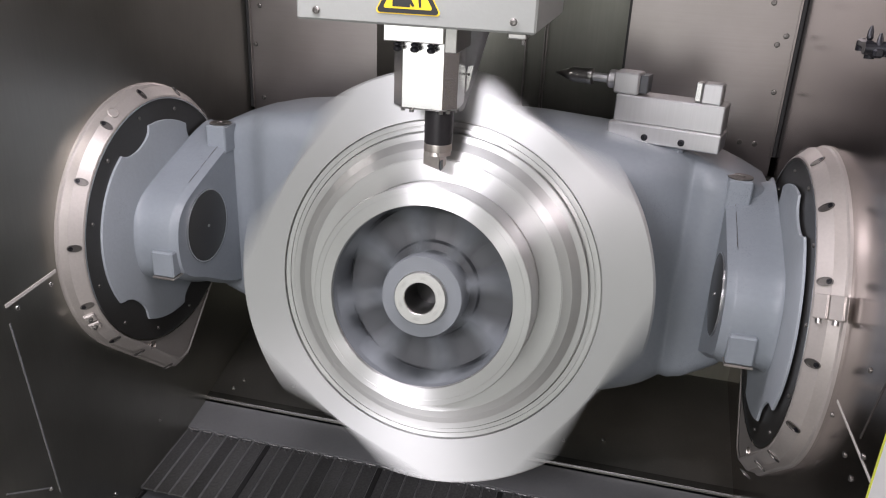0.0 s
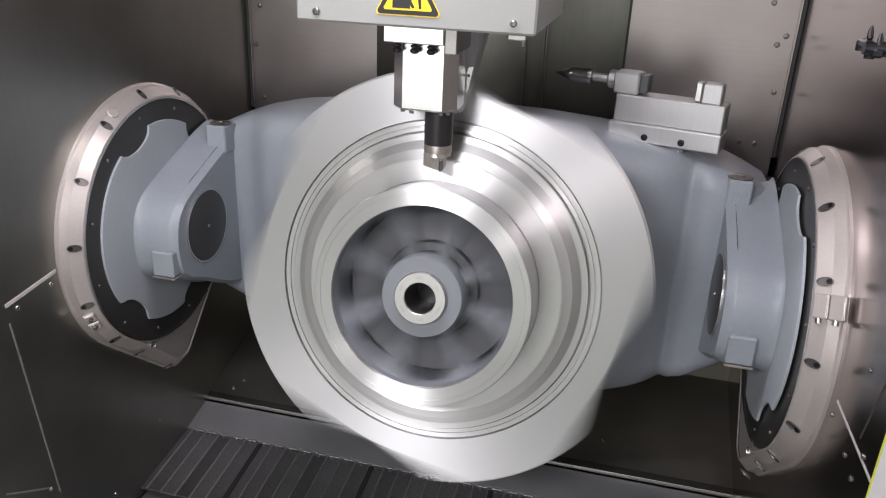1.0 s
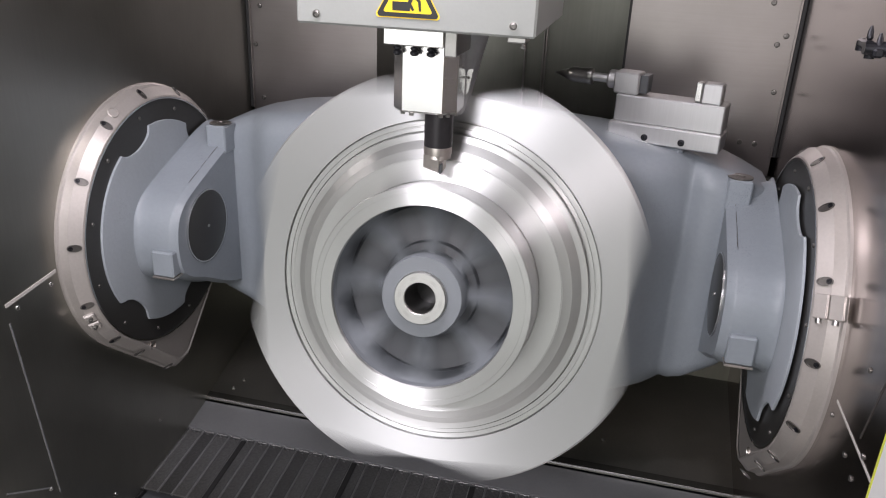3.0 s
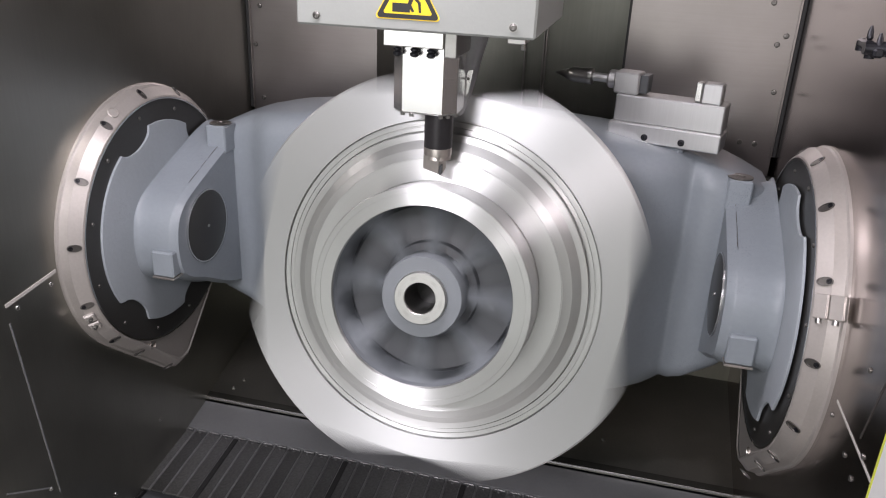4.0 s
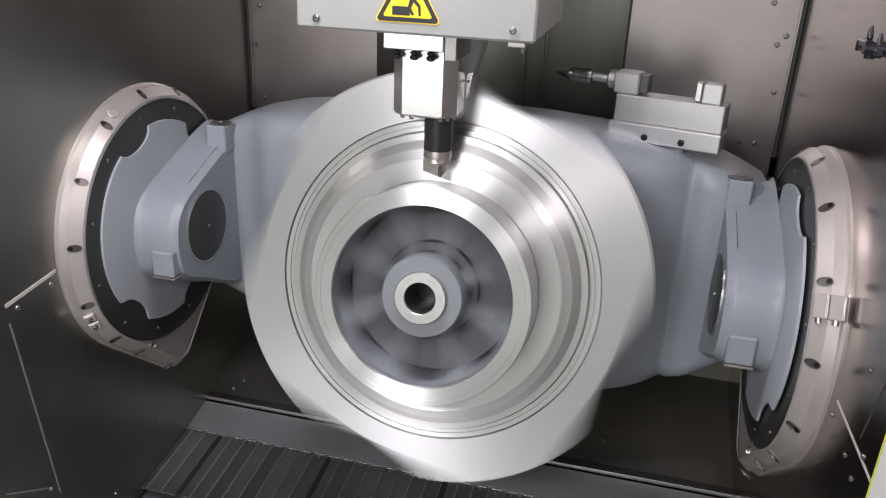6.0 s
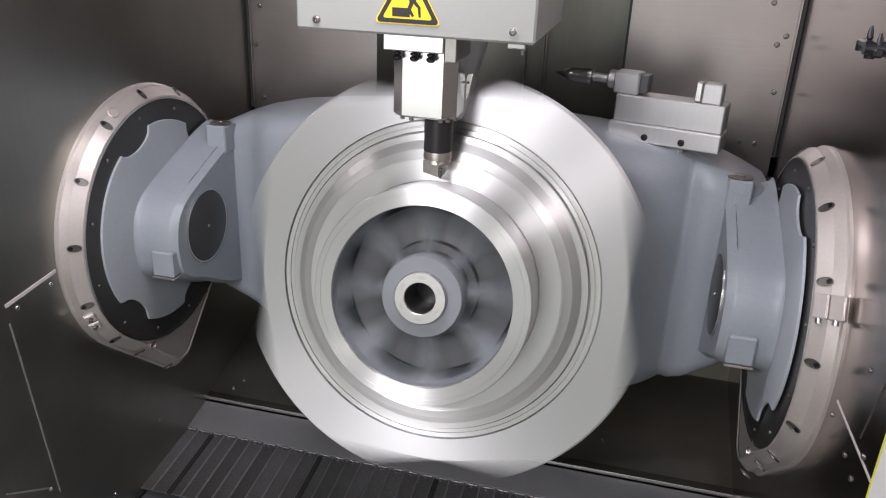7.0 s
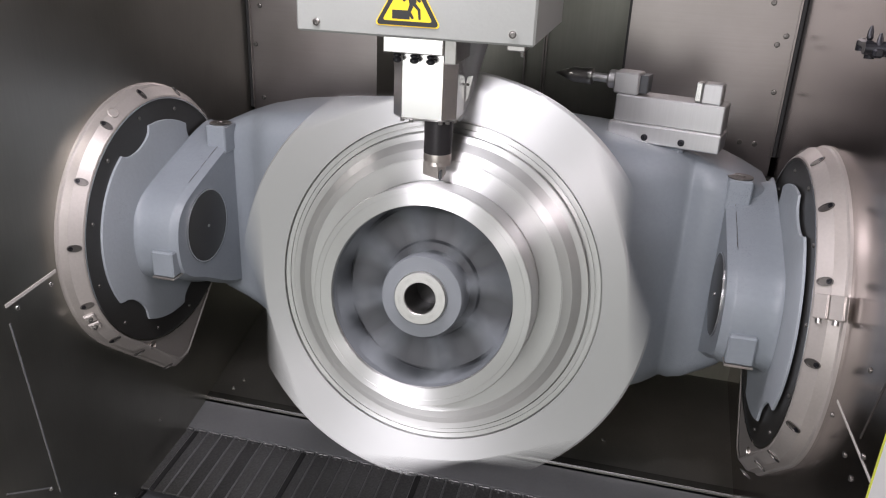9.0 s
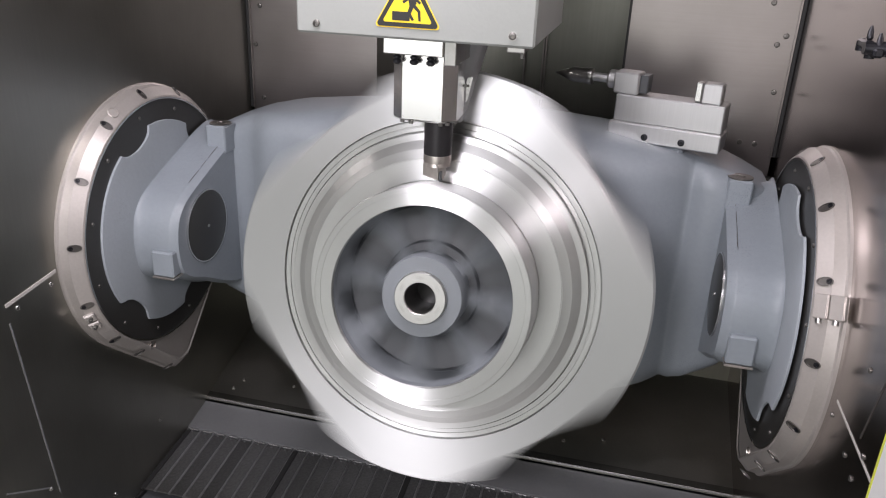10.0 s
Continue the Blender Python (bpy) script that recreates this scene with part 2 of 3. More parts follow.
# ---------------- chamber ----------------
def chamber():
    w = part("wall_left", box((XL - 0.04, YF, -0.84), (XL, YB + 0.3, ZT)), M_WALL, smooth=0)
    tagged(w, "dark brushed stainless steel side wall sheet", "wall", kind="structure")
    part("seam", box((0, 0.0, -0.004), (0.002, 0.160, 0.004), 0, pose(XL, -0.533, -0.022, 6.5, 0, 0)), M_SEALANT, w)
    part("seam", box((0, -0.002, -0.50), (0.0015, 0.002, 0.0), 0, pose(XL, -0.530, -0.066, 5.8, 0, 0)), M_LEDGE, w)
    part("seam", box((0, -0.15, -0.002), (0.0015, 0.0, 0.002), 0, pose(XL, -0.502, -0.535, -33, 0, 0)), M_LEDGE, w)
    for y, z in ((-0.501, -0.04), (-0.395, -0.03), (-0.505, -0.536), (-0.292, -0.725), (-0.061, -0.632)):
        screw("rivet", pose(XL, y, z) @ TO_X, 0.006, w)
    w = part("wall_right", box((XR, YF, -0.84), (XR + 0.04, YB + 0.3, ZT)), M_WALLR, smooth=0)
    tagged(w, "reflective brushed stainless steel side wall sheet", "wall", kind="structure")
    part("seam", box((XR - 0.001, -0.648, -0.004), (XR, -0.405, 0.001)), M_SEALANT, w)
    part("seam", box((-0.001, -0.002, 0.0), (0, 0.002, 0.8), 0, pose(XR, -0.552, 0.02, 15.6, 0, 0)), M_POCKET, w)
    for y, z in ((-0.40, -0.036), (-0.51, -0.045), (-0.586, 0.007), (-0.564, -0.054), (-0.512, 0.126)):
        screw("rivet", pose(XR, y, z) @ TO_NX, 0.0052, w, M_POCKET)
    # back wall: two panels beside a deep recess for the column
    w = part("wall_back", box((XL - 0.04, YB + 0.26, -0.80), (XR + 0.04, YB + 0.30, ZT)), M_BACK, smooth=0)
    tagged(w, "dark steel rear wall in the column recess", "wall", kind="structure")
    part("panel", box((XL + 0.012, YB, 0.13), (-0.442, YB + 0.02, ZT)), M_PANEL, w, "brownish brushed stainless panel", 0)
    part("panel", box((-0.445, YB + 0.02, 0.0), (-0.442, YB + 0.26, ZT)), M_PANEL, w, smooth=0)
    part("panel", box((0.335, YB, 0.13), (XR - 0.012, YB + 0.02, ZT)), M_PANEL, w, "brownish brushed stainless panel", 0)
    part("panel", box((0.335, YB + 0.02, 0.0), (0.338, YB + 0.26, ZT)), M_PANEL, w, smooth=0)
    part("panel", box((XL, YB + 0.004, -0.62), (XR, YB + 0.02, 0.125)), M_RECESS, w, "dull lower sheet with cradle shade in its colour", 0)
    part("joint", box((0.328, YB - 0.004, 0.13), (0.335, YB + 0.01, ZT)), M_SEAL, w)
    for x in (0.0, 0.062, 0.07):
        part("guide", box((x - 0.002, YB + 0.24, 0.2), (x + 0.002, YB + 0.262, ZT)), M_PANEL, w)
    for x, a in ((XL + 0.006, 1), (XR - 0.006, -1)):
        part("seal_strip", box((x - 0.006, YB - 0.008, 0.19), (x + 0.006, YB + 0.008, ZT), 0.002), M_SEAL, w, "black rubber corner seal")
        part("seal_edge", box((x + a * 0.0085 - 0.002, YB - 0.010, 0.19), (x + a * 0.0085 + 0.002, YB - 0.001, ZT)), M_PANEL, w)
    for x, z in ((-0.844, 0.524), (-0.865, 0.40), (-0.845, 0.225), (-0.84, 0.64), (0.716, 0.623), (0.745, 0.511), (0.765, 0.536), (0.762, 0.379),
                 (0.738, 0.224), (0.695, 0.226), (0.70, 0.75), (0.40, 0.62), (-0.48, 0.63)):
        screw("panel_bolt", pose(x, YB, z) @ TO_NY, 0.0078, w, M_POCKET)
    # sloped chute from the rear wall to the ledge
    bm = loft([[(XL, YB + 0.01, -0.585), (XL, 0.195, -0.712), (XL, 0.195, -0.72), (XL, YB + 0.01, -0.60)],
               [(XR, YB + 0.01, -0.585), (XR, 0.195, -0.712), (XR, 0.195, -0.72), (XR, YB + 0.01, -0.60)]])
    ch = tagged(part("chip_chute", bm, M_CHUTE, None, "", 0), "dark sloping steel chip chute under the cradle", "chute", kind="structure")
    part("edge_trim", box((XL, 0.1905, -0.7125), (XR, 0.197, -0.7050), 0.001), M_BRIGHT, ch, "bright bent sheet edge")
    part("edge_trim", box((XL, 0.2115, -0.7085), (XR, 0.2135, -0.7055)), M_BOLT, ch, "folded sheet edge")
    # dark strip stands in for the shaded gap behind the bright edge
    part("edge_trim", box((0, 0.0, 0), (XR - XL, 0.022, 0.003), 0, pose(XL, 0.199, -0.712, 16.3, 0, 0)), M_RECESS, ch)
    for x, z in ((-0.80, 0.29), (-0.82, 0.25), (-0.62, 0.30), (0.42, 0.31), (0.30, 0.28)):
        screw("rivet", pose(x, z, -0.712 + (z - 0.195) * 0.292) @ pose(0, 0, 0, 16, 0, 0), 0.006, ch)
    # ledge that drops to the conveyor
    bm = loft([[(XL, 0.19, -0.724), (XL, 0.078, -0.7495), (XL, 0.078, -0.80), (XL, 0.19, -0.80)],
               [(XR, 0.19, -0.724), (XR, 0.078, -0.7495), (XR, 0.078, -0.80), (XR, 0.19, -0.80)]])
    tagged(part("ledge", bm, M_LEDGE, None, "", 0), "grey sheet metal ledge above the chip conveyor", "ledge", kind="structure")
    # front sill, floor pan
    tagged(part("floor", box((XL - 0.6, YF - 0.02, -0.90), (XR + 0.6, YB + 0.3, -0.84)), M_HEADDARK, smooth=0), "dark steel chamber floor pan", "floor", kind="structure")
    tagged(part("front_sill", box((XL - 0.04, YF - 0.02, -0.84), (XR + 0.04, -0.43, -0.66), 0.004), M_WALL), "stainless steel front sill", "sill", kind="structure")
    tagged(part("ceiling", box((XL - 0.04, YF, ZT), (XR + 0.04, YB + 0.3, ZT + 0.03)), M_WALL, smooth=0), "stainless steel cabin roof", "ceiling", kind="structure")
    # white machine front with its door opening
    fr = tagged(part("machine_front", box((XR - 0.004, YF - 0.10, -1.4), (XR + 0.9, YF - 0.004, 1.9), 0.002), M_WHITE), "white painted machine front frame", "machine front", kind="structure")
    part("front_panel", box((XL - 0.9, YF - 0.10, -1.4), (XL, YF - 0.012, 1.9), 0.006), M_WHITE, fr)
    part("front_panel", box((XL, YF - 0.10, ZT), (XR, YF - 0.012, 1.9), 0.006), M_WHITE, fr)
    part("front_panel", box((XL, YF - 0.10, -1.4), (XR, YF - 0.012, -0.70), 0.006), M_WHITE, fr)
    part("door_seal", box((XR - 0.0045, YF - 0.004, -0.7), (XR + 0.002, YF + 0.001, ZT)), M_LIME, fr, "lime green door seal")


def hall():
    t = thing("work_lamp", pose(-0.08, -0.57, ZT - 0.03), "long sealed work lamp, unseen, under the cabin roof", "lamp")
    part("housing", box((-0.46, -0.05, -0.008), (0.46, 0.05, 0.028), 0.006), M_HEADDARK, t)
    t = thing("work_lamp", pose(0.48, -0.26, ZT - 0.03), "long sealed work lamp, unseen, under the cabin roof", "lamp")
    part("housing", box((-0.33, -0.05, -0.008), (0.33, 0.05, 0.028), 0.006), M_HEADDARK, t)
    tagged(part("hall_floor", box((-4, -5.5, -1.5), (4, 1.2, -1.4)), M_FLOOR, smooth=0), "grey concrete workshop floor", "floor", kind="structure")
    tagged(part("hall_wall_rear", box((-4, -5.6, -1.4), (4, -5.5, 3.2)), M_HALL, smooth=0), "pale plaster workshop wall", "wall", kind="structure")
    for nm, x in (("hall_wall_west", -4.1), ("hall_wall_east", 4.0)):
        tagged(part(nm, box((x, -5.5, -1.4), (x + 0.1, 1.2, 3.2)), M_HALL, smooth=0), "pale plaster workshop wall", "wall", kind="structure")
    tagged(part("hall_wall_front", box((-4, 1.2, -1.4), (4, 1.3, 3.2)), M_HALL, smooth=0), "pale plaster workshop wall", "wall", kind="structure")
    tagged(part("hall_ceiling", box((-4, -5.5, 3.2), (4, 1.2, 3.3)), M_HALL, smooth=0), "pale workshop ceiling", "ceiling", kind="structure")
    # unseen frame added round the front fill lamp
    w = thing("fill_surround", pose(-0.6, -5.5, 0.25), "unseen white frame added round the front fill lamp", "window", kind="structure")
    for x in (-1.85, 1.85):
        part("fill_surround_bar", box((x - 0.04, 0.0, -1.16), (x + 0.04, 0.05, 1.16), 0.004), M_WHITE, w)
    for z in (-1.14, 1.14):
        part("fill_surround_bar", box((-1.81, 0.0, z - 0.04), (1.81, 0.05, z + 0.04), 0.004), M_WHITE, w)
    # unseen housings added behind the two hall lamps
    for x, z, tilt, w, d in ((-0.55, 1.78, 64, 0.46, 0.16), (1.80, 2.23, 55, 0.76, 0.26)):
        t = thing("pendant_lamp", pose(x, -3.38, z, tilt, 0, 0), "long white pendant luminaire, unseen, added to house a hall lamp", "lamp", "workshop luminaires")
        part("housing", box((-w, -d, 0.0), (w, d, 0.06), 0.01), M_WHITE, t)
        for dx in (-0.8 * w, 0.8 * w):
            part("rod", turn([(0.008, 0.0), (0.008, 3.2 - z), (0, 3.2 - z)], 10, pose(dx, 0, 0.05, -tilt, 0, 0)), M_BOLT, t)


# ---------------- bearing housings ----------------
def keel(a, r):
    """Round housing outline with a blunt keel at the foot (angle from +y, z up)."""
    k, tip = radians(-88), 0.505 * r / 0.369
    al = math.acos(r / tip)
    d = abs((a - k + math.pi) % (2 * math.pi) - math.pi)
    return min(r / math.cos(al - d), tip * 0.955 / math.cos(d)) if d < al else r


def housing(side):
    """Bearing housing; local z points into the chamber, local x is world +y."""
    left = side == "left"
    at = pose(XL, 0, 0) @ TO_X if left else pose(XR, 0, 0) @ pose(0, 0, 0, 0, 0, 0) @ Matrix(((0, 0, -1, 0), (1, 0, 0, 0), (0, 1, 0, 0), (0, 0, 0, 1)))
    t = thing("bearing_housing", at, "round bead-blasted steel bearing housing on the stainless wall" if left else
              "round bead-blasted steel bearing housing with clamp blocks", "bearing housing", "trunnion bearing housings")
    part("ring", turn([(0.369, -0.002), (0.369, 0.006), (0.3655, 0.0085), (0.3645, 0.0095), (0.3640, 0.012), (0.362, 0.031), (0.341, 0.0545), (0.337, 0.056), (0.3335, 0.053)], 160, None, keel), M_RING, t, "light steel cover ring", 25)
    part("ring_lip", turn([(0.337, 0.050), (0.3365, 0.0565), (0.332, 0.0565), (0.331, 0.045)], 120), M_BRIGHT, t)
    # flat fill between the round lip and the keel
    out = []
    for i in range(160):
        a = 2 * math.pi * i / 160
        out.append((keel(a, 0.335) * math.cos(a), keel(a, 0.335) * math.sin(a)))
    part("face", prism(out, 0.0, 0.0508), M_RING, t)
    part("seal_plate", turn([(0.333, 0.04), (0.333, 0.0525), (0, 0.0525)], 120), M_BLACK, t, "black oxide seal plate")
    for i in range(12):
        a = radians(30 * i + 13)
        screw("plate_bolt", Matrix.Translation((0.306 * math.cos(a), 0.306 * math.sin(a), 0.0525)), 0.0052, t, M_POCKET)
    # slotted bolt pockets on the slope of the ring
    for i in range(14):
        a = radians(25.6 * i + (18.5 if left else 20.0))
        if abs((math.degrees(a) - 269 + 180) % 360 - 180) < 30:
            continue
        m = Matrix.Rotation(a, 4, "Z") @ Matrix.Translation((0.3535, 0, 0.0412)) @ pose(0, 0, 0, 0, 47.7, 0)
        # shallow oval; the pocket's shade is put into its dark colour
        bm = turn([(1.0, 0.0), (1.0, 0.0022), (0.86, 0.0022), (0.80, 0.0004), (0, 0.0004)], 20)
        for v in bm.verts:
            v.co = m @ Vector((v.co.x * 0.0165, v.co.y * 0.0088, v.co.z))
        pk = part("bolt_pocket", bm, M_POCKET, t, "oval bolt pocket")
        bm = turn([(0.005, 0.0), (0.005, 0.003), (0.0025, 0.003), (0.0025, 0.001), (0, 0.001)], 12, m @ Matrix.Translation((0.008, 0, 0)))
        part("bolt", bm, M_DARKBOLT, pk)
    # slots along the straight flank of the keel
    slots = ((-0.168, -0.331), (-0.051, -0.442)) if left else ((-0.165, -0.340), (-0.050, -0.450))
    for y, z in slots:
        m = pose(y, z, 0.0412) @ Matrix.Rotation(radians(222), 4, "Z") @ pose(0, 0, 0, 0, 47.7, 0)
        bm = turn([(1.0, 0.0), (1.0, 0.0022), (0.86, 0.0022), (0.80, 0.0004), (0, 0.0004)], 20)
        for v in bm.verts:
            v.co = m @ Vector((v.co.x * 0.0155, v.co.y * 0.0075, v.co.z))
        part("bolt_pocket", bm, M_POCKET, t, "oval bolt pocket")
    for y, z in ((0.023, -0.335), (0.044, -0.445)) if left else ((0.02, -0.345), (0.05, -0.445)):
        screw("face_screw", pose(y, z, 0.0508), 0.0055, t, M_POCKET)
    # clamp blocks
    if left:
        a = radians(206)
        m = Matrix.Rotation(a, 4, "Z") @ Matrix.Translation((0.3545, 0, 0.0405)) @ pose(0, 0, 0, 0, 47.7, 0)
        for d in (-0.014, 0.016):
            part("clamp", box((-0.008, d - 0.013, -0.004), (0.020, d + 0.013, 0.007), 0.003, m), M_RING, t)
            part("clamp_bolt", turn([(0.0075, 0), (0.0075, 0.004), (0.004, 0.005), (0.0035, 0.002), (0, 0.002)], 14, m @ Matrix.Translation((0.007, d, 0.006))), M_BOLT, t)
        m = Matrix.Rotation(radians(114), 4, "Z") @ Matrix.Translation((0.358, 0, 0.0365)) @ pose(0, 0, 0, 0, 47.7, 0)
        part("plug", turn([(0.014, -0.002), (0.014, 0.002), (0.012, 0.003), (0.011, 0.0005), (0, 0.0005)], 24, m), M_RING, t, "bright round plug")
        m = Matrix.Translation((-0.122, -0.332, 0.0508))
        part("plug", turn([(0.013, -0.002), (0.013, 0.004), (0.009, 0.005), (0.008, 0.001), (0, 0.001)], 24, m), M_NICKEL, t, "round brassy plug")
    else:
        part("plug", turn([(0.013, -0.002), (0.013, 0.004), (0.009, 0.005), (0.008, 0.001), (0, 0.001)], 24, pose(-0.078, -0.368, 0.0508)), M_NICKEL, t, "round brassy plug")
        m = Matrix.Rotation(radians(156.0), 4, "Z") @ Matrix.Translation((0.3545, 0, 0.0405)) @ pose(0, 0, 0, 0, 47.7, 0)
        for dx in (-0.004, 0.028):
            part("clamp", box((dx - 0.012, -0.026, -0.004), (dx + 0.018, 0.022, 0.010), 0.003, m), M_RING, t)
            part("clamp_bolt", turn([(0.006, 0), (0.006, 0.012), (0, 0.012)], 14, m @ pose(dx, 0.018, 0.003, 0, 0, 0) @ pose(0, 0, 0, -90, 0, 0)), M_BOLT, t)


# ---------------- swivelling cradle ----------------
XM = -0.047


def scallop(a, r):
    """Round flange with four shallow bites."""
    d = min(abs((math.degrees(a) - k + 180) % 360 - 180) for k in (48, 111.6, 227, 291.6))
    if r < 0.24:
        return r
    return r - 0.036 * math.sqrt(max(0.0, 1 - (d / 13.5) ** 2)) if d < 13.5 else r


def cradle():
    t = thing("swivelling_cradle", None, "large grey painted cast iron swivelling cradle between two bearing housings", "machine cradle")
    for s in (-1, 1):
        # mirrored about the middle plane x = XM
        def mx(x):
            return XM + s * x
        m = pose(mx(0.792), 0, 0) @ (TO_X if s < 0 else Matrix(((0, 0, -1, 0), (1, 0, 0, 0), (0, 1, 0, 0), (0, 0, 0, 1))))
        part("flange", turn([(0.2765, 0.0), (0.2765, 0.004), (0.275, 0.0055), (0.225, 0.0065), (0.0, 0.0065)], 180, m, scallop), M_LITPLATE, t, "scalloped mounting flange in a lit copy of the cast grey")
        # arm: outline in (y, z), tapered towards the inside
        def arm_rows(x, k, dy=0.0):
            base = [(-0.143, -0.085), (-0.153, -0.01), (-0.140, 0.058), (-0.105, 0.098), (-0.04, 0.128), (0.06, 0.166), (0.16, 0.204), (0.24, 0.222),
                    (0.31, 0.18), (0.34, 0.0), (0.33, -0.20), (0.22, -0.265), (0.10, -0.225), (-0.02, -0.158), (-0.105, -0.122)]
            for _ in range(2):
                cut = []
                for p, q in zip(base, base[1:] + base[:1]):
                    cut += [(0.78 * p[0] + 0.22 * q[0], 0.78 * p[1] + 0.22 * q[1]), (0.22 * p[0] + 0.78 * q[0], 0.22 * p[1] + 0.78 * q[1])]
                base = cut
            return [(x, y * k + dy, z * k) for y, z in base]
        bm = loft([arm_rows(mx(d), k) for d, k in ((0.785, 1.06), (0.780, 1.035), (0.774, 1.02), (0.764, 1.008), (0.750, 1.002), (0.735, 1.0), (0.690, 1.0), (0.687, 0.997), (0.684, 0.988), (0.676, 0.962), (0.668, 0.93))])
        part("arm", bm, M_CAST, t, "", 35)
        # chipped paint along the upper edge of the arm
        rnd = random.Random(7 + s)
        for k in range(16):
            a = rnd.uniform(0.0, 0.19)
            b = a + rnd.uniform(0.004, 0.030)
            w, d = rnd.uniform(0.0004, 0.0009), rnd.uniform(0.6885, 0.6900)
            part("paint_chip", box((-w, a, -0.001), (w, b, 0.0006), 0, pose(mx(d), -0.035, 0.1299, 20.8, 0, 0)), M_POCKET, t)
        # dark round cover on the inner face
        m = pose(mx(0.668), 0, 0) @ (TO_X if s < 0 else TO_NX)
        cv = part("cover", turn([(0.0985, -0.002), (0.0985, 0.003), (0.093, 0.005), (0, 0.005)], 72, m), M_BLACK, t, "round dark cover plate")
        part("cover_rim", turn([(0.1005, -0.002), (0.1005, 0.004), (0.0975, 0.004)], 72, m), M_BRIGHT, cv)
        part("cover_screw", turn([(0.004, 0.005), (0.004, 0.008), (0, 0.008)], 12, m), M_BOLT, cv)
        # machined pads
        x0, x1 = sorted((mx(0.664), mx(0.722)))
        part("pad", box((x0, 0.120, 0.17), (x1, 0.188, 0.247), 0.004), M_CAST, t, "machined lifting pad")
        part("pad_disc", turn([(0.030, 0.0), (0.030, 0.003), (0.012, 0.003), (0.011, 0.001), (0, 0.001)], 32, pose((x0 + x1) / 2, 0.153, 0.2472)), M_POCKET, t, "round steel pad disc")
        x0, x1 = (-0.782, -0.721) if s < 0 else (0.640, 0.699)
        part("pad", box((x0, -0.166, -0.090), (x1, -0.10, -0.021), 0.004), M_CAST, t, "machined stop pad")
        part("pad_plate", box((x0 - 0.001, -0.168, -0.096), (x1 + 0.001, -0.10, -0.0905), 0.001), M_NICKEL, t)
    # bridge: rounded sections along x
    def section(x, y0, y1, z0, z1, r=0.08, n=7):
        pts = []
        for cx, cz, a0 in ((y1 - r, z1 - r, 0), (y0 + r, z1 - r, 90), (y0 + r, z0 + r, 180), (y1 - r, z0 + r, 270)):
            for i in range(n):
                a = radians(a0 + 90 * i / (n - 1))
                pts.append((x, cx + r * math.cos(a), cz + r * math.sin(a)))
        return pts
    rows = []
    for u, y0, z0, z1, r in ((0.78, 0.17, -0.245, 0.205, 0.05), (0.72, 0.165, -0.285, 0.235, 0.05), (0.66, 0.172, -0.318, 0.258, 0.055), (0.625, 0.168, -0.335, 0.270, 0.06), (0.59, 0.150, -0.35, 0.279, 0.07), (0.56, 0.118, -0.36, 0.287, 0.07),
                             (0.52, 0.098, -0.37, 0.295, 0.07), (0.44, 0.082, -0.39, 0.306, 0.08), (0.34, 0.065, -0.40, 0.322, 0.11), (0.2, 0.045, -0.41, 0.338, 0.14), (0.0, 0.04, -0.41, 0.345, 0.15)):
        rows.append((u, y0, z0, z1, r))
    full = [section(XM - u, y0, 0.44, z0, z1, r) for u, y0, z0, z1, r in rows] + [section(XM + u, y0, 0.44, z0, z1, r) for u, y0, z0, z1, r in
            ((0.2, 0.045, -0.41, 0.338, 0.14), (0.34, 0.060, -0.40, 0.322, 0.11), (0.44, 0.074, -0.39, 0.306, 0.08), (0.50, 0.092, -0.374, 0.298, 0.07), (0.54, 0.112, -0.365, 0.291, 0.07), (0.570, 0.136, -0.357, 0.285, 0.07),
             (0.582, 0.146, -0.353, 0.282, 0.07), (0.588, 0.144, -0.351, 0.280, 0.07), (0.605, 0.130, -0.344, 0.275, 0.065), (0.64, 0.122, -0.328, 0.266, 0.06), (0.68, 0.128, -0.305, 0.252, 0.055),
             (0.72, 0.140, -0.285, 0.235, 0.05), (0.78, 0.17, -0.245, 0.205, 0.05))]
    part("bridge", loft(full), M_CAST, t, "smooth grey cast bridge", 60)


# ---------------- workpiece ----------------
ELEV = 11.69
WORK = Matrix.Translation((0, -0.0015, -0.0072)) @ pose(0, 0, 0, 90 - ELEV, 0, 0)


def lobes(a, r):
    """Four lobes joined by straight cut flanks."""
    d = abs((math.degrees(a)) % 90 - 45)
    return r * min(1.0, 0.886 / math.cos(radians(d)) + 0.012 * (d / 27) ** 4) if d < 28 else r


